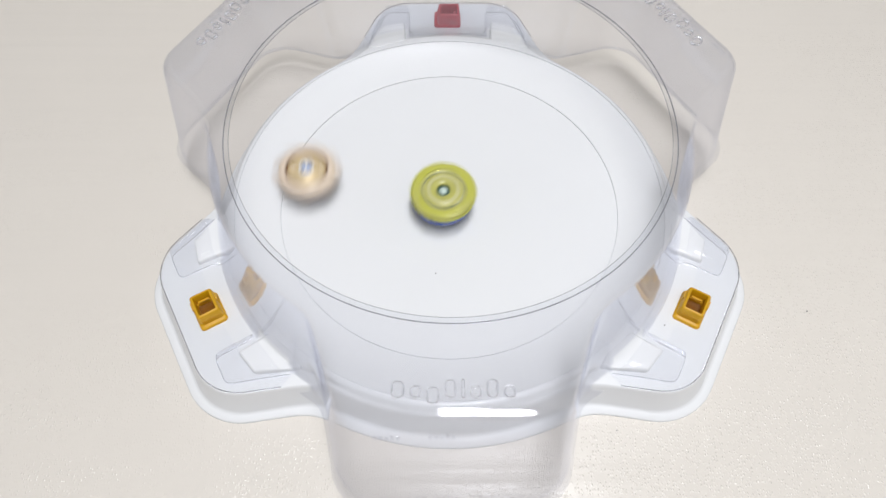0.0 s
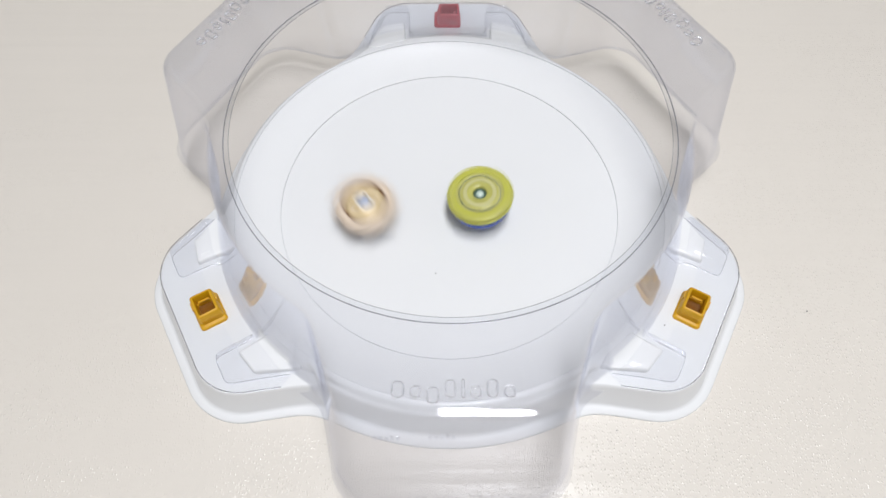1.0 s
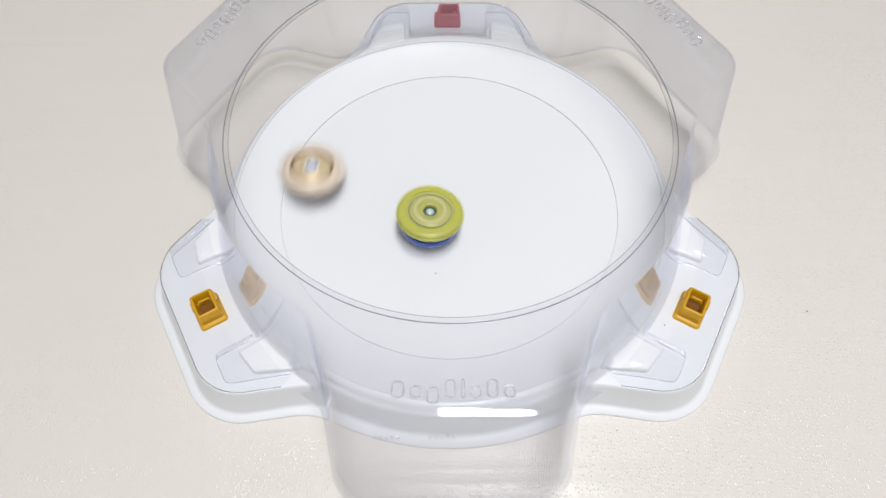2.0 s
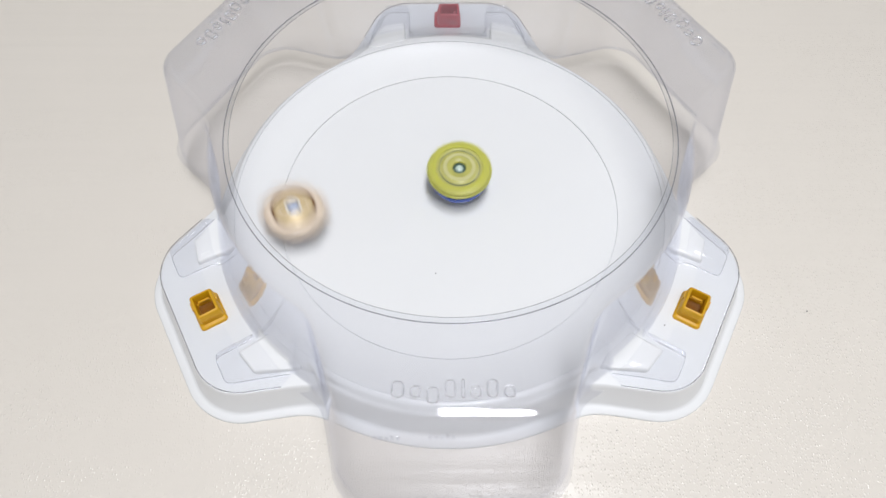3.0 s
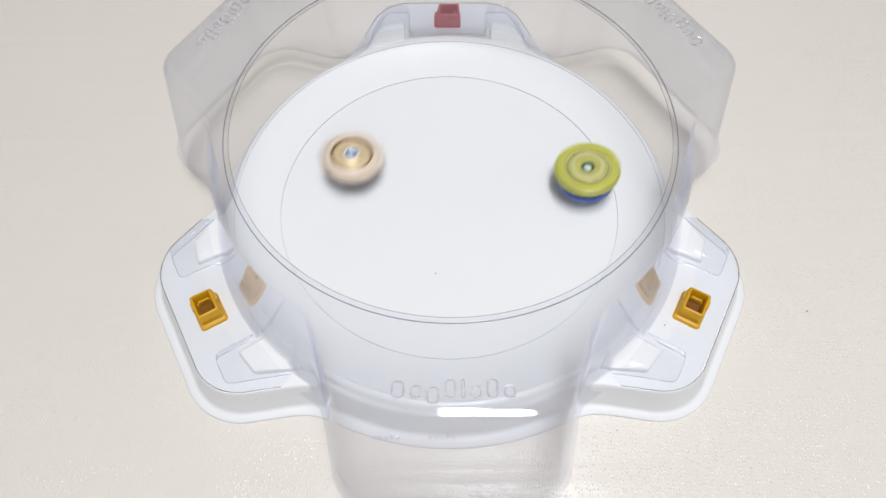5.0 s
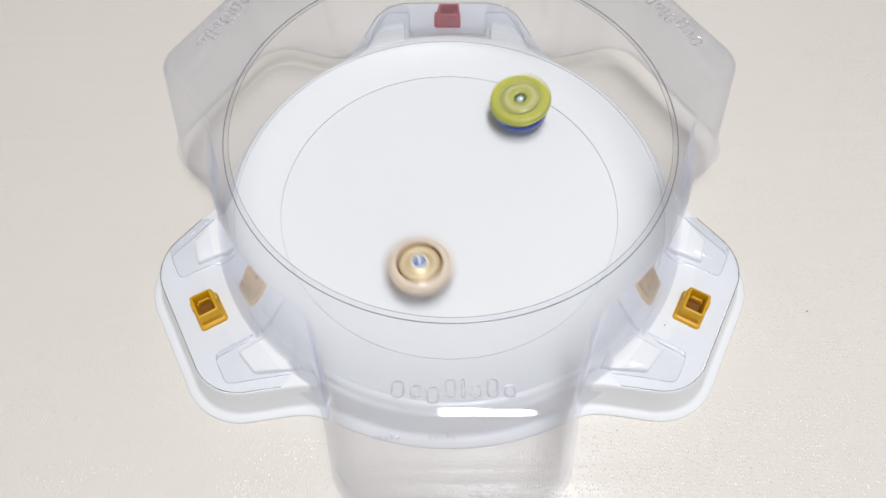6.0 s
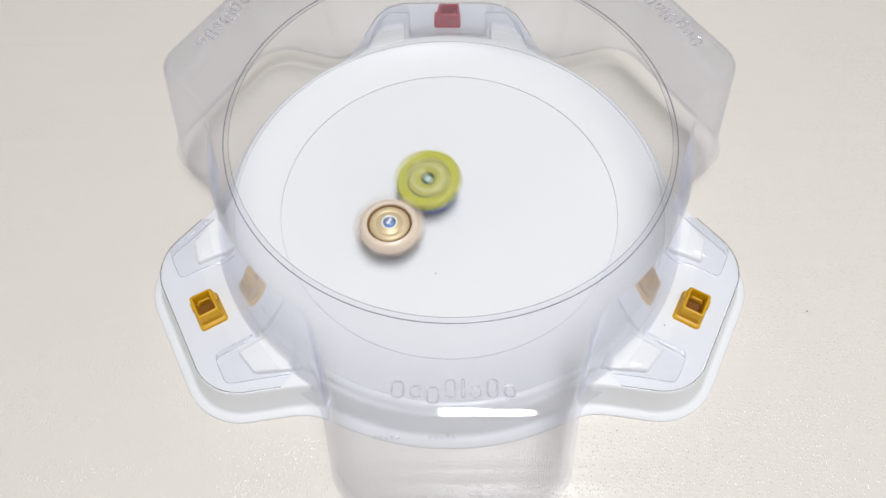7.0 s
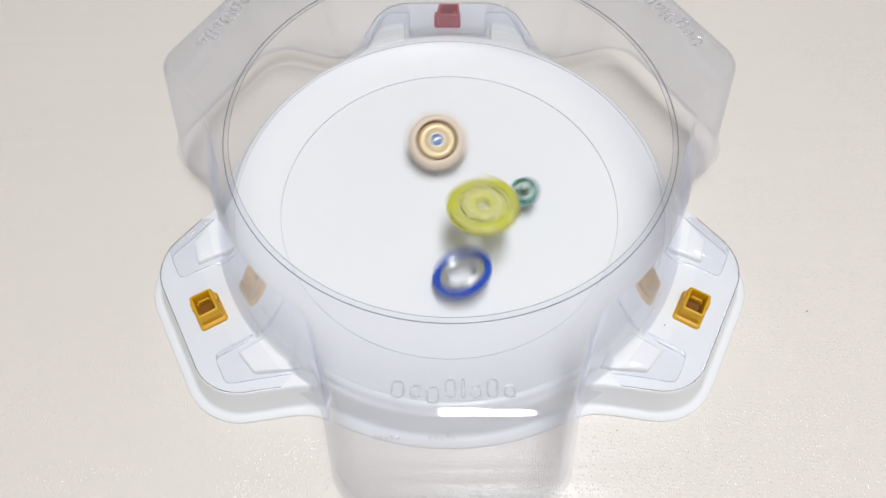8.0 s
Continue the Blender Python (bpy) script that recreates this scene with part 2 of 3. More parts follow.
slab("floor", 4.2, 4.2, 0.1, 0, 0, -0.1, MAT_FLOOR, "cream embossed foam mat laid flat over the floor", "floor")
slab("wall_north", 4.2, 0.1, 2.4, 0, 2.05, 0, MAT_WALL, "plain off-white painted wall", "wall")
slab("wall_south", 4.2, 0.1, 2.4, 0, -2.05, 0, MAT_WALL, "plain off-white painted wall", "wall")
slab("wall_west", 0.1, 4.0, 2.4, -2.05, 0, 0, MAT_WALL, "plain off-white painted wall", "wall")
slab("wall_east", 0.1, 4.0, 2.4, 2.05, 0, 0, MAT_WALL, "plain off-white painted wall", "wall")
slab("ceiling", 4.2, 4.2, 0.1, 0, 0, 2.4, MAT_WALL, "plain white painted ceiling", "ceiling")

lamp = tagged(new("ceiling_lamp"), "white rectangular ceiling lamp panel, switched on", "lamp")
part("housing", box(0.43, 1.21, 0.09, 0.01), MAT_WALL, lamp, at=pose(LAMP_X, LAMP_Y, LAMP_Z + 0.02))

# ------------------------------------------------------------------ the arena
FLOOR_R, FLOOR_Z = 0.132, 0.022
RIM_Z = 0.0325
RISER_Z = 0.0330
POD_Z = 0.028


def ground(r):
    """Height of the bowl at the radius r."""
    z = 0.0195 + 0.0025 * min(r / FLOOR_R, 1) ** 2
    out = max(0.0, r - FLOOR_R)
    return z + out * 0.17 + out * out * 4.15


def build_tray(arena):
    top = three(arm(0.2207, 0.0588, 0.40, 0.036), 90)
    foot = three(arm(0.2272, 0.0632, 0.38, 0.040), 90)
    flange = three(arm(0.2340, 0.0668, 0.38, 0.046), 90)

    def rim(beside, between):
        """A radius by angle: the rim is square beside each pod and rounded off between the pods."""
        return lambda a: between + (beside - between) * (1 - ease(off_axis(a, 90), 24, 30))

    def ring(shape, circle, z, inset=0.0, k=0.0045):
        out = []
        for a in ANGLES:
            r = soft_max(shape(a), circle(a) if callable(circle) else circle, k) - inset
            out.append((r * math.cos(a), r * math.sin(a), z))
        return out

    def collar(beside, between, z):
        return [(r * math.cos(a), r * math.sin(a), z) for a, r in zip(ANGLES, map(rim(beside, between), ANGLES))]

    def disc(r, z):
        return [(r * math.cos(a), r * math.sin(a), z) for a in ANGLES]

    rings = [ring(flange, 0.1882, 0.0), ring(flange, 0.1882, 0.0018), ring(flange, 0.1882, 0.0028, 0.001),
             ring(foot, 0.1802, 0.0032, -0.002), ring(foot, 0.1802, 0.0042), ring(foot, 0.1802, 0.0060, 0.001),
             ring(top, rim(0.1750, 0.1738), 0.0240, -0.0006), ring(top, rim(0.1750, 0.1734), 0.0262, 0.0002), ring(top, rim(0.1750, 0.1734), 0.0276, 0.0013), ring(top, rim(0.1750, 0.1734), POD_Z, 0.0020),
             collar(0.1745, 0.1710, POD_Z + 0.0005), collar(0.1736, 0.1702, POD_Z + 0.0013), collar(0.1730, 0.1690, RIM_Z - 0.0014), collar(0.1724, 0.1678, RIM_Z - 0.0004), collar(0.1714, 0.1664, RIM_Z),
             disc(0.1655, RIM_Z), disc(0.1653, RIM_Z - 0.0011), disc(0.1647, RIM_Z - 0.0012), disc(0.1645, ground(0.1645) - 0.0001), *[disc(r, ground(r)) for r in (0.1625, 0.1600, 0.1570, 0.1540, 0.1505, 0.1470, 0.1435, 0.1400, 0.1370)],
             disc(0.1345, ground(0.1345)), disc(0.1325, ground(0.1325)), disc(0.1323, 0.0210), disc(0.1318, 0.0208), disc(0.1316, ground(0.1316)), disc(0.1300, ground(0.1300))]
    rings += [disc(r, ground(r)) for r in (0.11, 0.085, 0.06, 0.035, 0.012)]
    part("tray", loft(rings, cap_first=True, cap_last=True), MAT_WHITE, arena, "glossy white moulded tray with a round bowl", angle=50)
    for i in range(3):
        for s in (-1, 1):
            bm = prism([(s * x, y) for x, y in ((0.0375, 0.1650), (0.0392, 0.1912), (0.0590, 0.1872), (0.0685, 0.1665), (0.0728, 0.1570), (0.0640, 0.1562))], POD_Z - 0.003, RISER_Z, 0.0022, 0.03)
            part("riser", bm, MAT_WHITE, arena, at=pose(0, 0, 0, 0, 0, 120 * i))


def build_latch(arena, angle, mat, label):
    """A thick-walled hollow lock that stands on a flange, ribbed on one side, with a ledge inside."""
    far = 1 if angle < 200 else -1
    base = part("latch", frame_box(0.0244, 0.0196, 0.0036, 0.0146, 0.0112, 0.0024), mat, arena, label,
                at=pose(0, 0, 0, 0, 0, angle) @ pose(0, 0.1969, POD_Z - 0.0006))
    part("lock_box", frame_box(0.0190, 0.0158, 0.0108, 0.0148, 0.0114, 0.0019, 0.0016), mat, base, at=pose(far * 0.0012, 0.0, 0.0030))
    for k in range(8):
        part("rib", box(0.0011, 0.0009, 0.0056, 0.0003, taper=0.7), mat, base, at=pose(far * -0.0090, (k - 3.5) * 0.0017, 0.0032))
    for side in (-1, 1):
        part("lug", box(0.0060, 0.0016, 0.0072, 0.0005), mat, base, at=pose(far * 0.0050, side * 0.0084, 0.0030))
    part("ledge", box(0.0016, 0.0078, 0.0014, 0.0004), mat, base, at=pose(far * 0.0066, 0, 0.0072))
    # added plate, its colour darkened for the shade deep in the hole
    part("bottom", box(0.0150, 0.0116, 0.0012, 0.0003), MAT_HOLE_SHADE, base, "brown plate coloured as the shade in the latch hole", at=pose(0, 0, 0.0002))


def frame_box(sx, sy, sz, hx, hy, bevel, flare=0.0):
    """A box with a square hole straight through it; flare widens its foot."""
    def ring(x, y, z, r, n=5):
        out = []
        for cx, cy, a0 in ((1, 1, 0), (-1, 1, 90), (-1, -1, 180), (1, -1, 270)):
            for k in range(n):
                a = radians(a0 + 90 * k / (n - 1))
                out.append((cx * (x / 2 - r) + r * math.cos(a), cy * (y / 2 - r) + r * math.sin(a), z))
        return out
    b = bevel
    return loft([ring(sx + flare, sy + flare, 0, b), ring(sx, sy, sz - b * 0.6, b), ring(sx - b * 0.5, sy - b * 0.5, sz - b * 0.2, b), ring(sx - b * 1.2, sy - b * 1.2, sz, b),
                 ring(hx + b * 0.4, hy + b * 0.4, sz, b * 0.5), ring(hx, hy, sz - b * 0.4, b * 0.5), ring(hx, hy, 0, b * 0.5)], closed=True)


def oval_ring(w, h, tall, band):
    """A low raised outline with round ends."""
    def ring(inset, z, n=8):
        x, y = w / 2 - inset, h / 2 - inset
        r = min(x, y) * 0.85
        out = []
        for cx, cy, a0 in ((1, 1, 0), (-1, 1, 90), (-1, -1, 180), (1, -1, 270)):
            for k in range(n):
                a = radians(a0 + 90 * k / (n - 1))
                out.append((cx * (x - r) + r * math.cos(a), cy * (y - r) + r * math.sin(a), z))
        return out
    band = min(band, min(w, h) * 0.35)
    return loft([ring(0, 0), ring(band * 0.3, tall), ring(band * 0.7, tall), ring(band, 0)])


arena = tagged(new("spinning_top_arena"), "white plastic spinning-top arena with three latched corner pods", "toy arena")
build_tray(arena)
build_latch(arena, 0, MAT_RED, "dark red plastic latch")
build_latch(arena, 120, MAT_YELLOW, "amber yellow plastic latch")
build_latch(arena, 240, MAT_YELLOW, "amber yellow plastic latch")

# ------------------------------------------------------------------ the clear cover
COVER_Z = 0.1225
HOLE_R = 0.1477
SKIRT_Z = 0.022


def build_cover():
    cover = tagged(new("clear_cover"), "clear plastic arena cover with three lobes and a round opening", "cover")
    upper, lower = arm(0.2040, 0.0580, 0.36, 0.021), arm(0.2258, 0.0700, 0.22, 0.030)
    lobe = lambda a, s: three(lambda b: upper(b) * (1 - s) + lower(b) * s, 30)(a)

    def bottom(a):
        return SKIRT_Z + (POD_Z + 0.003 - SKIRT_Z) * (1 - ease(off_axis(a, 90), 22.5, 26.5))

    def wall(s, inset=0.0, drop=0.0):
        out = []
        for a in ANGLES:
            z = COVER_Z - drop if s == 0 else (COVER_Z - 0.0085) * (1 - s) + bottom(a) * s
            down = (COVER_Z - z) / (COVER_Z - SKIRT_Z)
            r = soft_max(lobe(a, down), 0.1600 + 0.0210 * down ** 1.5, 0.0035) - inset
            out.append((r * math.cos(a), r * math.sin(a), z))
        return out

    def flat(u):
        """The level top, from the opening (0) to where its edge turns down (1)."""
        out = []
        for a, p in zip(ANGLES, wall(0, 0.0085)):
            r = HOLE_R + (math.hypot(p[0], p[1]) - HOLE_R) * u
            out.append((r * math.cos(a), r * math.sin(a), COVER_Z))
        return out

    rings = [flat(u) for u in (0, 0.1, 0.3, 0.6, 0.85, 1)]
    for d in (15, 30, 45, 60, 75):
        c, s = math.cos(radians(d)), math.sin(radians(d))
        rings.append(wall(0, 0.0085 * (1 - s), 0.0085 * (1 - c)))
    rings += [wall(max(s, 1e-4)) for s in np.linspace(0, 1, 34)]
    # the bottom edge turns out into a narrow level brim
    last = rings[-1]
    for out, drop in ((0.0005, 0.0008), (0.0016, 0.0013), (0.0050, 0.0014)):
        brim = []
        for a, (x, y, z) in zip(ANGLES, last):
            k = 1 + out * (0.2 + 0.8 * ease(off_axis(a, 90), 22, 27)) / math.hypot(x, y)
            brim.append((x * k, y * k, z - drop))
        rings.append(brim)
    skin = loft(rings)
    # arches through which the risers of each pod reach out under the feet
    arch = []
    for f in skin.faces:
        c = f.calc_center_median()
        if c.z < 0.0400 and 11.6 < off_axis(math.atan2(c.y, c.x), 90) < 22.2:
            arch.append(f)
    bmesh.ops.delete(skin, geom=arch, context="FACES")
    shell = part("shell", skin, MAT_CLEAR, cover, angle=60)
    thick = shell.modifiers.new("thickness", "SOLIDIFY")
    thick.thickness, thick.offset, thick.use_rim = 0.0009, -1, False
    for r, z, wide, tall, name in ((HOLE_R, COVER_Z, 0.00034, 0.00045, "rim"), (HOLE_R - 0.0034, COVER_Z + 0.0004, 0.00016, 0.00022, "inner_rim")):
        bead = [(r + wide * math.cos(u), z + tall * math.sin(u)) for u in [2 * math.pi * k / 10 for k in range(10)]]
        ob = part(name, lathe(bead, 360, closed=True), MAT_EDGE, cover, "thick clear edge round the opening")
        ob.visible_shadow = False
    lip = lathe([(HOLE_R, COVER_Z - 0.0003), (HOLE_R, COVER_Z + 0.0004), (HOLE_R - 0.0034, COVER_Z + 0.0006), (HOLE_R - 0.0034, COVER_Z)], 360, closed=True)
    ob = part("lip", lip, MAT_FILM, cover)
    ob.visible_shadow = False
    # feet that reach out over the risers of each pod
    for i in range(3):
        for s in (-1, 1):
            bm = prism([(s * x, y) for x, y in ((0.0340, 0.1740), (0.0352, 0.2062), (0.0570, 0.2062), (0.0712, 0.1665))], POD_Z + 0.0004, 0.0415, 0.0034, 0.14)
            bmesh.ops.recalc_face_normals(bm, faces=bm.faces)
            bmesh.ops.delete(bm, geom=[f for f in bm.faces if f.normal.z < -0.9 or f.normal.y < -0.7], context="FACES_ONLY")
            foot = part("foot", bm, MAT_CLEAR, cover, at=pose(0, 0, 0, 0, 0, 120 * i))
            line = [(s * x, y, POD_Z + 0.0014) for x, y in ((0.0312, 0.1772), (0.0340, 0.1802), (0.0350, 0.1840), (0.0352, 0.2025), (0.0362, 0.2048), (0.0385, 0.2060),
                                                            (0.0530, 0.2060), (0.0558, 0.2046), (0.0578, 0.2015), (0.0640, 0.1845), (0.0712, 0.1665))]
            crease = part("crease", tube(line, 0.00022), MAT_EDGE, foot)
            for ob in (foot, crease):
                ob.visible_shadow = False
    # the sheet that lies over each pod, and its cut edge
    pod = arm(0.2207, 0.0588, 0.40, 0.036)
    for i in range(3):
        span = [radians(d) for d in np.linspace(-23.5, 23.5, 120)]
        outer = [(max(pod(u) - 0.0012, 0.1790) * math.sin(u), max(pod(u) - 0.0012, 0.1790) * math.cos(u), POD_Z + 0.0011) for u in span]
        inner = [(0.1785 * math.sin(u), 0.1785 * math.cos(u), POD_Z + 0.0011) for u in span]
        bm = bmesh.new()
        rows = [[bm.verts.new(p) for p in line] for line in (inner, outer)]
        low = [[bm.verts.new((x, y, z - 0.0008)) for x, y, z in line] for line in (outer, inner)]
        rows += low
        for a, b in zip(rows, rows[1:] + rows[:1]):
            for k in range(len(a) - 1):
                bm.faces.new((a[k], a[k + 1], b[k + 1], b[k]))
        sheet = part("pod_sheet", bm, MAT_FILM, cover, at=pose(0, 0, 0, 0, 0, 120 * i))
        edge = part("cut_edge", tube(outer, 0.00035), MAT_EDGE, cover, at=pose(0, 0, 0, 0, 0, 120 * i))
        for ob in (sheet, edge):
            ob.visible_shadow = False
    # raised maker's mark on each lobe, as plain bars
    widths = (0.0072, 0.0064, 0.0070, 0.0064, 0.0022, 0.0062, 0.0064, 0.0066)
    heights = (0.0098, 0.0072, 0.0095, 0.0104, 0.0104, 0.0072, 0.0104, 0.0072)
    lows = (0, 0, -0.003, 0, 0, 0, 0, 0)
    for i in range(3):
        x = -0.0328
        for w, h, low in zip(widths, heights, lows):
            bm = oval_ring(w, h, 0.0017, 0.0013)
            bar = part("raised_mark", bm, MAT_RAISED, cover, at=pose(0, 0, 0, 0, 0, 120 * i) @ pose(x + w / 2, -0.1895 + low + h / 2, COVER_Z + 0.0002))
            bar.visible_shadow = False
            x += w + 0.0024
    # small raised writing under the mark on each lobe, too fine to read
    for i in range(3):
        for x0, tall in ((-0.0412, 0.0034), (-0.0122, 0.0040)):
            for k in range(5):
                z = 0.1085 + 0.0006 * (k % 2)
                y = -(0.2040 + 0.0218 * (COVER_Z - z) / (COVER_Z - SKIRT_Z))
                bm = box(0.0020, 0.0010, tall - 0.0008 * (k % 3), 0.0003)
                bar = part("raised_mark", bm, MAT_CLEAR, cover, at=pose(0, 0, 0, 0, 0, 120 * i) @ pose(x0 + 0.0030 * k, y, z, -13.5))
                bar.visible_shadow = False
    return cover


build_cover()


def speck(x, y, z, size):
    bm = bmesh.new()
    bmesh.ops.create_icosphere(bm, subdivisions=1, radius=size)
    for v in bm.verts:
        v.co.z = v.co.z * 0.4 + size * 0.35
    tagged(part("dirt_speck", bm, MAT_SPECK, at=pose(x, y, z, 0, 0, 40)), "tiny dark speck of dirt lying loose", "dirt", "specks of dirt")


speck(-0.0106, -0.0641, 0.0203, 0.0005)
speck(0.1502, -0.1097, 0.0281, 0.0006)
speck(0.2704, -0.0868, 0.0, 0.0006)
speck(0.1143, -0.1760, 0.0, 0.0005)

# ------------------------------------------------------------------ the tops
def green_top():
    """Layer, disc and driver, which come apart; the tip is at the origin."""
    top = tagged(new("toy_spinner"), "lime green spinning top with a blue disc below", "spinning top", "tops in the arena")
    lobes = lambda a, r: (0.0009 * math.cos(3 * a) + 0.0004 * math.cos(8 * a)) if r > 0.0205 else 0.0004 * math.cos(2 * a) if r > 0.0135 else 0
    layer = part("layer", lathe([(0.0050, 0.0220), (0.0205, 0.0218), (0.0229, 0.0224), (0.0238, 0.0240), (0.0244, 0.0258), (0.0244, 0.0284), (0.0238, 0.0298), (0.0226, 0.0304),
                                 (0.0218, 0.0303), (0.0214, 0.0299), (0.0208, 0.0300), (0.0188, 0.0299), (0.0182, 0.0294), (0.0168, 0.0294), (0.0160, 0.0290), (0.0158, 0.0278), (0.0153, 0.0278), (0.0151, 0.0294), (0.0136, 0.0304), (0.0105, 0.0307),
                                 (0.0066, 0.0304), (0.0053, 0.0298), (0.0050, 0.0280)], 120, True, lobes), MAT_LIME_BODY, top, "translucent pale lime ring", angle=30)
    part("face_ring", lathe([(0.0095, 0.0303), (0.0128, 0.0301), (0.0128, 0.0304), (0.0124, 0.0308), (0.0097, 0.0310)], 96, True), MAT_LIME_PALE, layer)
    for k in range(3):
        part("blade", blade(0.0182, 0.0264, 84, 0.0262, 0.0307, 0.75), MAT_LIME, layer, "bright lime wing", at=pose(0, 0, 0, 0, 0, 120 * k + 20))
    part("skirt", lathe([(0.0212, 0.0214), (0.0234, 0.0220), (0.0246, 0.0238), (0.0249, 0.0262), (0.0244, 0.0264), (0.0236, 0.0242), (0.0226, 0.0230), (0.0212, 0.0222)], 96, True), MAT_LIME, layer)
    part("groove", lathe([(0.0154, 0.0288), (0.0156, 0.0286), (0.0158, 0.0288), (0.0158, 0.0293), (0.0154, 0.0293)], 96, True), MAT_SOCKET, layer, "thin dark groove")
    for k in range(5):
        part("ridge", blade(0.0136, 0.0186, 34, 0.0288, 0.0309), MAT_LIME_PALE, layer, at=pose(0, 0, 0, 0, 0, 72 * k))
    disc = part("disc", lathe([(0.0172, 0.0125), (0.0200, 0.0118), (0.0217, 0.0130), (0.0224, 0.0156), (0.0219, 0.0180), (0.0198, 0.0187), (0.0178, 0.0180), (0.0172, 0.0168)], 120, True), MAT_BLUE, top, "blue plastic ring disc")
    part("metal_core", lathe([(0.0112, 0.0132), (0.0171, 0.0128), (0.0171, 0.0166), (0.0150, 0.0176), (0.0142, 0.0168), (0.0128, 0.0176), (0.0115, 0.0172)], 96, True,
                             lambda a, r: 0.0005 * math.cos(4 * a) if r < 0.012 else 0), MAT_STEEL, disc, "silver metal core")
    driver = part("driver", lathe([(0.0001, 0.0), (0.0012, 0.0001), (0.0020, 0.0010), (0.0042, 0.0042), (0.0082, 0.0068), (0.0102, 0.0085), (0.0110, 0.0105), (0.0106, 0.0130),
                                   (0.0104, 0.0150), (0.0107, 0.0158), (0.0107, 0.0172), (0.0100, 0.0178), (0.0086, 0.0178), (0.0082, 0.0160), (0.0030, 0.0158)], 72), MAT_TEAL, top, "teal plastic driver tip")
    part("collar", lathe([(0.0042, 0.0160), (0.0076, 0.0160), (0.0074, 0.0186), (0.0066, 0.0192), (0.0046, 0.0190)], 64, True), MAT_MINT, driver, "pale mint collar")
    part("socket", lathe([(0.0001, 0.0180), (0.0046, 0.0180), (0.0049, 0.0282), (0.0044, 0.0288), (0.0038, 0.0276), (0.0001, 0.0272)], 48), MAT_SOCKET, driver, "dark green socket")
    part("emblem", lathe([(0.0001, 0.0296), (0.0015, 0.0294), (0.0027, 0.0286), (0.0031, 0.0273)], 48), MAT_MINT, driver, "pale mint emblem bead")
    return top, layer, disc, driver


def blade(r0, r1, degrees, z0, z1, rise=0.4):
    """A curved wedge between two radii, sharper at its leading end."""
    bm = bmesh.new()
    rows = []
    for i in range(13):
        u = i / 12
        a, k = radians(degrees * (u - 0.5)), math.sin(math.pi * min(1, u * 1.4 + 0.05)) if u > 0.7 else 0.35 + 0.65 * u / 0.7
        k = max(k, 0.12)
        z = z0 + (z1 - z0) * (rise + (1 - rise) * k)
        ra, rb = r0, r0 + (r1 - r0) * k
        rows.append([bm.verts.new((r * math.cos(a), r * math.sin(a), zz)) for r, zz in ((ra, z0), (rb, z0), (rb - 0.0004, z - 0.0004), (rb - 0.0012, z), (ra, z))])
    for a, b in zip(rows, rows[1:]):
        for i in range(5):
            j = (i + 1) % 5
            bm.faces.new((a[i], a[j], b[j], b[i]))
    bm.faces.new(rows[0])
    bm.faces.new(rows[-1])
    return bm


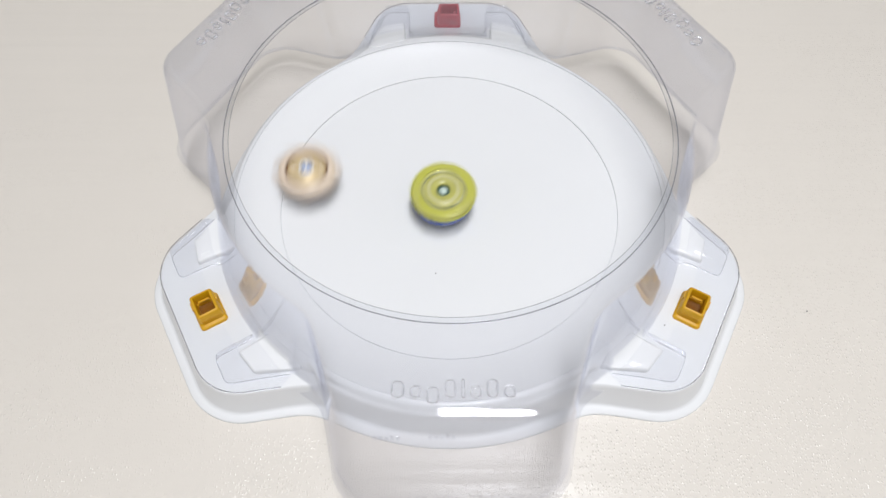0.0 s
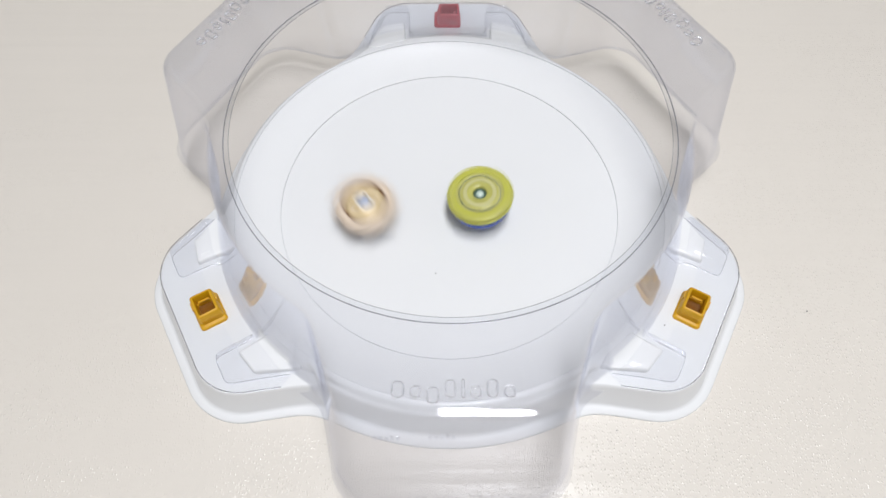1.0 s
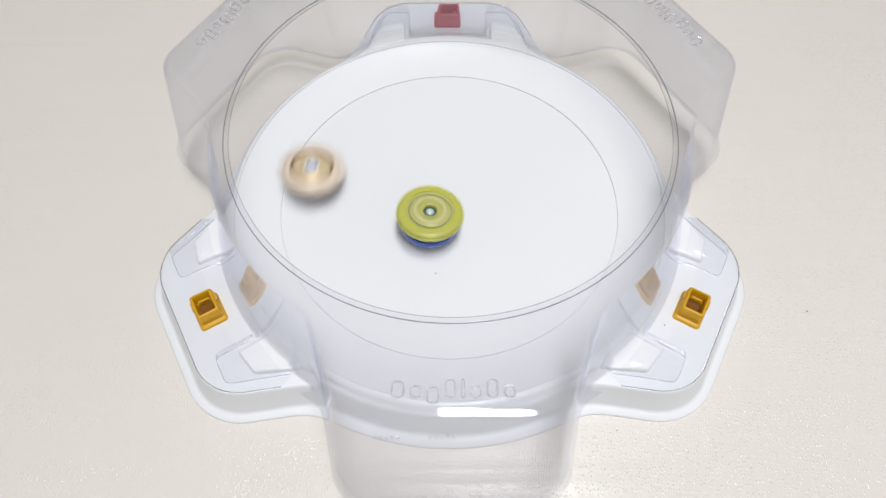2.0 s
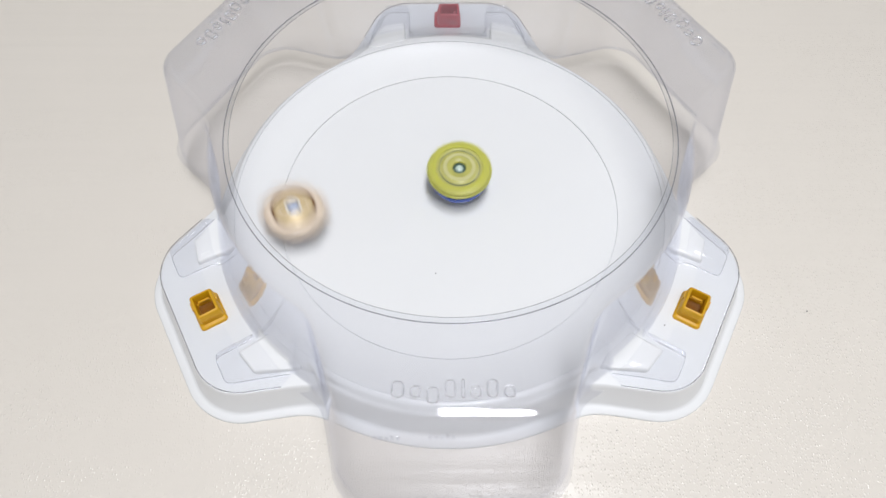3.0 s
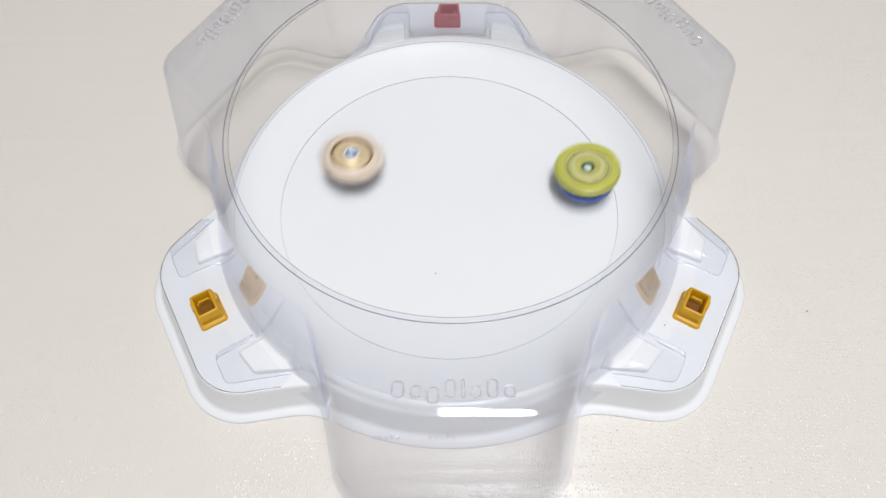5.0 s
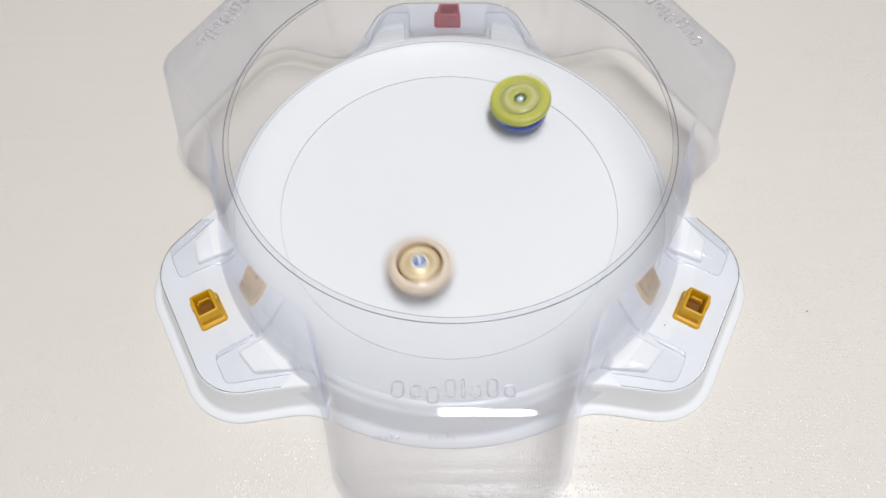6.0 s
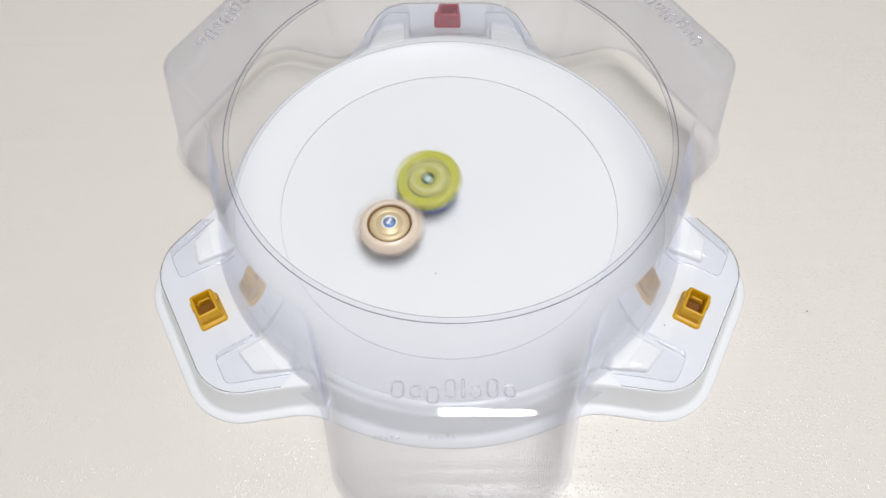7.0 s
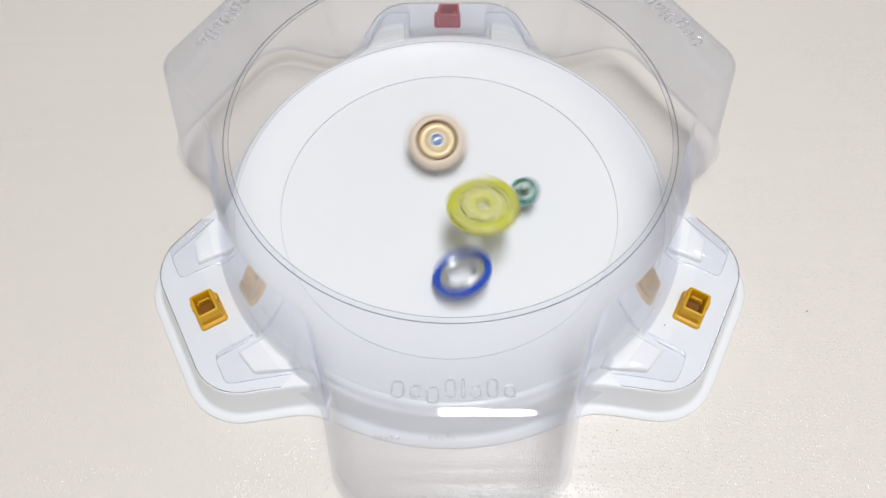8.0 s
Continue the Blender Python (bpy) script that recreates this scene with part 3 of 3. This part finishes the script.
def cream_top():
    """A cream and gold top with three winged blades; the tip is at the origin."""
    top = tagged(new("toy_spinner"), "cream and gold spinning top with a pale blue centre", "spinning top", "tops in the arena")
    layer = part("layer", lathe([(0.0150, 0.0190), (0.0196, 0.0180), (0.0218, 0.0192), (0.0226, 0.0220), (0.0222, 0.0252), (0.0209, 0.0275), (0.0190, 0.0288),
                                 (0.0176, 0.0291), (0.0166, 0.0284), (0.0160, 0.0264), (0.0158, 0.0240)], 120, True, lambda a, r: 0.0005 * math.cos(8 * a) if r > 0.0195 else 0), MAT_CREAM, top, "pearly cream ring")
    for k in range(8):
        part("blade", blade(0.0196, 0.0278, 27, 0.0200, 0.0276), MAT_CREAM, layer, at=pose(0, 0, 0, 0, 0, 45 * k))
        part("gold_inlay", blade(0.0194, 0.0222, 14, 0.0262, 0.0284), MAT_GOLD, layer, at=pose(0, 0, 0, 0, 0, 45 * k + 22))
    part("inner_wall", lathe([(0.0138, 0.0236), (0.0159, 0.0240), (0.0161, 0.0266), (0.0158, 0.0274), (0.0156, 0.0262), (0.0142, 0.0250)], 96, True), MAT_BRONZE, layer, "dark bronze inner wall")
    face = part("face", lathe([(0.0149, 0.0240), (0.0147, 0.0266), (0.0136, 0.0277), (0.0114, 0.0281), (0.0098, 0.0275), (0.0080, 0.0284), (0.0056, 0.0289), (0.0048, 0.0282), (0.0046, 0.0262)], 96), MAT_GOLD, top, "golden foil face")
    for k in range(4):
        part("face_rib", blade(0.0098, 0.0138, 30, 0.0268, 0.0284), MAT_CREAM, face, at=pose(0, 0, 0, 0, 0, 90 * k))
    part("hub_ring", lathe([(0.0046, 0.0276), (0.0060, 0.0280), (0.0060, 0.0289), (0.0054, 0.0293), (0.0047, 0.0290)], 64, True), MAT_PEARL, top, "pearl white hub ring")
    hub = part("emblem", lathe([(0.0001, 0.0302), (0.0018, 0.0300), (0.0034, 0.0290), (0.0042, 0.0276), (0.0042, 0.0262)], 48), MAT_SKY, top, "pale blue emblem")
    part("emblem_bar", box(0.0018, 0.0056, 0.0012, 0.0004), MAT_PEARL, hub, at=pose(0, 0, 0.0297))
    disc = part("disc", lathe([(0.0070, 0.0120), (0.0175, 0.0118), (0.0196, 0.0130), (0.0202, 0.0155), (0.0194, 0.0180), (0.0070, 0.0184)], 96, True, lambda a, r: 0.0006 * math.cos(5 * a) if r > 0.017 else 0), MAT_GREY, top, "dark grey disc")
    part("driver", lathe([(0.0001, 0.0), (0.0016, 0.0001), (0.0024, 0.0010), (0.0044, 0.0042), (0.0078, 0.0068), (0.0092, 0.0085), (0.0094, 0.0120), (0.0068, 0.0124)], 72), MAT_GREY, top, "dark grey driver tip")
    return top, (layer, face)


GREEN, LAYER, DISC, DRIVER = green_top()
CREAM, CREAM_RINGS = cream_top()


# ------------------------------------------------------------------ movement
def lean(x, y, z, lean_x, lean_y, spin):
    """A pose on the tip, leaning by degrees towards +x and +y, turned by spin degrees about its own axis."""
    axis = Vector((math.sin(radians(lean_x)), math.sin(radians(lean_y)), 1)).normalized()
    tilt = Vector((0, 0, 1)).rotation_difference(axis).to_matrix().to_4x4()
    return Matrix.Translation((x, y, z)) @ tilt @ pose(0, 0, 0, 0, 0, spin)


def glide(rows, t):
    """The values of the rows at t, on a smooth curve through them."""
    i = max(k for k in range(len(rows) - 1) if rows[k][0] <= t + 1e-6)
    p1, p2 = rows[i], rows[i + 1]
    p0, p3 = rows[max(i - 1, 0)], rows[min(i + 2, len(rows) - 1)]
    h = p2[0] - p1[0]
    u = min(1.0, max(0.0, (t - p1[0]) / h))
    out = []
    for k in range(1, len(p1)):
        m1 = (p2[k] - p0[k]) / (p2[0] - p0[0]) * h
        m2 = (p3[k] - p1[k]) / (p3[0] - p1[0]) * h
        out.append((2 * u**3 - 3 * u**2 + 1) * p1[k] + (u**3 - 2 * u**2 + u) * m1 + (3 * u**2 - 2 * u**3) * p2[k] + (u**3 - u**2) * m2)
    return out


def motions():
    cream = [
        (0.0, -0.1102, 0.0120, 2, 0), (0.1, -0.1049, -0.0440, 4, 0), (0.2, -0.0513, -0.0818, 2, -1), (0.3, 0.0114, -0.0733, 0, -2),
        (0.4, 0.0579, -0.0285, -2, -1), (0.5, 0.0773, 0.0344, -4, 0), (0.6, 0.0604, 0.1072, -6, -4), (0.7, -0.0010, 0.1116, -1, -7),
        (0.8, -0.0601, 0.0954, 4, -10), (0.9, -0.0820, 0.0407, 2, -9), (1.0, -0.0637, -0.0146, 0, -8), (1.1, -0.0134, -0.0552, 0, -8),
        (1.2, 0.0287, -0.0798, 0, -8), (1.3, 0.0740, -0.0726, -4, -6), (1.4, 0.1175, -0.0402, -8, -4), (1.5, 0.1142, 0.0148, -10, -1),
        (1.6, 0.0776, 0.0622, -6, 2), (1.7, 0.0135, 0.0617, -3, 4), (1.8, -0.0400, 0.0780, 2, 5), (1.9, -0.0850, 0.0600, 5, 4),
        (2.0, -0.1080, 0.0120, 5, 4), (2.1, -0.0980, -0.0400, 4, 3), (2.2, -0.0520, -0.0780, 1, 2), (2.3, 0.0120, -0.0800, 0, 2),
        (2.4, 0.0700, -0.0450, -4, 2), (2.5, 0.1000, 0.0150, -7, 3), (2.6, 0.0660, 0.0850, -6, 2), (2.7, -0.0150, 0.0960, 0, 3),
        (2.8, -0.0802, 0.0607, 3, 3), (2.9, -0.1174, 0.0292, 4, 2), (3.0, -0.1172, -0.0246, 4, 1), (3.1, -0.0775, -0.0667, 2, -1),
        (3.2, -0.0196, -0.0767, 0, -3), (3.3, 0.0350, -0.0593, -2, -3), (3.4, 0.0697, -0.0219, -4, -2), (3.5, 0.0867, 0.0289, -5, -3),
        (3.6, 0.0812, 0.0828, -6, -4), (3.7, 0.0431, 0.1134, -3, -5), (3.8, -0.0116, 0.1077, 0, -6), (3.9, -0.0500, 0.0637, 1, -6),
        (4.0, -0.0568, 0.0055, 2, -6), (4.1, -0.0665, -0.0236, 0, 4), (4.2, -0.0911, -0.0216, 0, 3), (4.3, -0.0935, -0.0362, 0, 2),
        (4.4, -0.0741, -0.0608, 0, 0), (4.5, -0.0383, -0.0648, 0, -1), (4.6, -0.0095, -0.0419, -2, 0), (4.7, -0.0191, -0.0087, -4, 2),
        (4.80, -0.0350, 0.0200, 0, 4), (4.95, -0.0700, 0.0360, 3, 2), (5.10, -0.0820, -0.0100, 4, 4), (5.25, -0.0450, -0.0550, 1, 5),
        (5.40, 0.0150, -0.0500, -3, 6), (5.55, 0.0400, -0.0050, -4, 4), (5.70, 0.0170, 0.0060, -3, 4), (5.8, -0.0053, -0.0174, -3, 1),
        (5.9, -0.0222, -0.0450, -1, 2), (6.0, -0.0218, -0.0705, 0, 2), (6.1, -0.0011, -0.0850, -0, 2), (6.2, 0.0233, -0.0723, -1, 2),
        (6.3, 0.0287, -0.0481, -1, 2), (6.4, 0.0292, -0.0582, -2, 2), (6.5, 0.0274, -0.0569, -2, 2), (6.6, 0.0196, -0.0488, -2, 2),
        (6.7, 0.0022, -0.0384, -2, 2), (6.8, -0.0211, -0.0328, -1, 2), (6.9, -0.0401, -0.0326, 0, 1), (7.0, -0.0441, -0.0372, 0, 1),
        (7.1, -0.0435, -0.0405, 0, 1), (7.2, -0.0354, -0.0413, 0, 1), (7.3, -0.0345, -0.0315, -1, 4), (7.4, -0.0543, -0.0151, -0, 1),
        (7.5, -0.0690, -0.0032, 0, -1), (7.6, -0.0732, 0.0007, -1, -6), (7.7, -0.0618, 0.0033, -2, -8), (7.8, -0.0398, 0.0114, -3, -14),
        (7.9, -0.0253, 0.0393, -4, -21), (8.0, -0.0096, 0.0519, 0, -24)]
    green = [
        (0.0, -0.0046, -0.0060, 0, -5), (0.1, 0.0056, 0.0059, -0, -5), (0.2, 0.0105, 0.0162, -0, -4), (0.3, 0.0154, 0.0228, -1, -4),
        (0.4, 0.0195, 0.0255, -1, -4), (0.5, 0.0235, 0.0244, -1, -4), (0.6, 0.0251, 0.0203, -2, -4), (0.7, 0.0266, 0.0135, -2, -3),
        (0.8, 0.0265, 0.0067, -2, -3), (0.9, 0.0264, -0.0029, -4, -2), (1.0, 0.0257, -0.0104, -6, -2), (1.1, 0.0248, -0.0239, -5, 3),
        (1.2, 0.0342, -0.0206, -4, 7), (1.3, 0.0363, -0.0234, -4, 7), (1.4, 0.0301, -0.0270, -4, 7), (1.5, 0.0239, -0.0306, -3, 8),
        (1.6, 0.0163, -0.0334, -3, 8), (1.7, 0.0073, -0.0334, -3, 8), (2.0, -0.0160, -0.0300, 3, 6), (2.3, -0.0250, -0.0160, 4, 2),
        (2.6, -0.0130, -0.0030, 1, 0), (2.8, -0.0030, 0.0070, 0, -5), (2.9, 0.0023, 0.0115, 0, -5), (3.0, 0.0077, 0.0141, 0, -4),
        (3.1, 0.0130, 0.0139, 1, -4), (3.2, 0.0167, 0.0127, 1, -3), (3.3, 0.0196, 0.0077, 1, -3), (3.4, 0.0207, 0.0037, 2, -2),
        (3.5, 0.0203, -0.0031, 2, -2), (3.6, 0.0209, -0.0113, -1, 3), (3.7, 0.0193, -0.0200, -4, 8), (3.8, 0.0152, -0.0273, -4, 8),
        (3.9, 0.0104, -0.0319, -3, 9), (4.0, 0.0058, -0.0347, -3, 9), (4.1, 0.0236, -0.0567, 8, 1), (4.2, 0.0767, -0.0862, 4, 3),
        (4.3, 0.0884, -0.0799, -1, 6), (4.4, 0.0801, -0.0638, -6, 9), (4.5, 0.0659, -0.0520, -10, 14), (4.6, 0.0496, -0.0384, -4, 3),
        (4.7, 0.0654, -0.0233, 0, -1), (4.9, 0.0980, -0.0050, -4, 4), (5.1, 0.1120, 0.0250, -5, 3), (5.4, 0.0920, 0.0620, -2, 3),
        (5.6, 0.0740, 0.0770, 3, 3), (5.8, 0.0676, 0.0889, 2, -3), (5.9, 0.0682, 0.0932, -2, -7), (6.0, 0.0625, 0.0828, -8, -3),
        (6.1, 0.0512, 0.0627, -10, 4), (6.2, 0.0317, 0.0294, -9, 4), (6.3, 0.0058, -0.0035, 4, 18), (6.4, -0.0246, 0.0240, 12, 6),
        (6.5, -0.0449, 0.0362, 12, 3), (6.6, -0.0491, 0.0380, 10, 3), (6.7, -0.0458, 0.0419, 2, -5), (6.8, -0.0419, 0.0363, -0, -7),
        (6.9, -0.0310, 0.0270, -3, -10), (7.0, -0.0124, 0.0068, -8, -8), (7.1, 0.0093, -0.0115, -11, -1), (7.2, 0.0220, -0.0255, -13, 0),
        (7.3, 0.0338, -0.0399, -9, 7), (7.4, 0.0467, -0.0476, -7, 7), (7.5, 0.0419, -0.0476, -3, 10), (7.6, 0.0312, -0.0467, 3, 14),
        (7.7, 0.0147, -0.0379, 6, 12), (7.8, -0.0015, -0.0267, 9, 12)]

    def spun(rows, t, step):
        x, y, lx, ly = glide(rows, t)
        return lean(x, y, ground(math.hypot(x, y)), lx, ly, step * t * FPS)

    ticks = [k / FPS for k in range(int(8 * FPS) + 1)]
    walk(CREAM, [(t, spun(cream, t, -85)) for t in ticks])
    burst = 7.8
    still = spun(green, burst, -84)
    walk(GREEN, [(t, spun(green, t, -84)) for t in ticks if t <= burst + 1e-6] + [(8.0, still)])
    # at the burst the three pieces leave one another, in the space of the top
    home = still.inverted()
    nothing = Matrix.Identity(4)
    start = [(0.0, nothing), (burst, nothing)]
    # the upper rings turn faster than the tips below them; by the burst the green one has made 55 whole turns more
    quick = -360 * 55 / (burst * FPS)
    spinning = [(t, pose(0, 0, 0, 0, 0, quick * t * FPS)) for t in ticks if t < burst - 1e-6] + [(burst, nothing)]
    for ring in CREAM_RINGS:
        walk(ring, [(t, pose(0, 0, 0, 0, 0, quick * t * FPS)) for t in ticks])

    def flown(lift, *rows):
        """Rows of (t, x, y, z, lean x, lean y, spin): where the middle of a piece, lift above the tip, is in the place."""
        return [(t, home @ lean(x, y, z, lx, ly, spin) @ Matrix.Translation((0, 0, -lift))) for t, x, y, z, lx, ly, spin in rows]

    turn = -84 * burst * FPS
    walk(LAYER, spinning + flown(0.028, (7.8334, 0.003, -0.016, 0.056, 6, 4, turn - 60), (7.8667, 0.0075, -0.0145, 0.061, 2, -6, turn - 120), (7.9, 0.0098, -0.016, 0.066, -2, -12, turn - 180),
                              (7.9334, 0.0140, -0.0235, 0.071, -2, -6, turn - 235), (7.9667, 0.0185, -0.0325, 0.076, -2, 4, turn - 290), (8.0, 0.0226, -0.0415, 0.079, -2, 8, turn - 345)))
    walk(DISC, start + flown(0.015, (7.8334, 0.002, -0.0275, 0.040, 6, 8, turn - 55), (7.8667, 0.0055, -0.0325, 0.041, 0, 2, turn - 105), (7.9, 0.0084, -0.0372, 0.042, -2, -2, turn - 150),
                             (7.9334, 0.0088, -0.050, 0.043, -10, 2, turn - 190), (7.9667, 0.0088, -0.062, 0.041, -18, 5, turn - 225), (8.0, 0.0087, -0.0736, 0.038, -22, 18, turn - 255)))
    walk(DRIVER, start + flown(0.012, (7.8334, 0.006, -0.023, 0.034, 4, 2, turn - 60), (7.8667, 0.015, -0.019, 0.035, -2, -4, turn - 120), (7.9, 0.027, -0.015, 0.036, -6, -8, turn - 180),
                               (7.9334, 0.038, -0.0115, 0.038, -8, -12, turn - 235), (7.9667, 0.048, -0.0085, 0.039, -8, -14, turn - 290), (8.0, 0.0573, -0.0055, 0.040, -6, -14, turn - 345)))


motions()
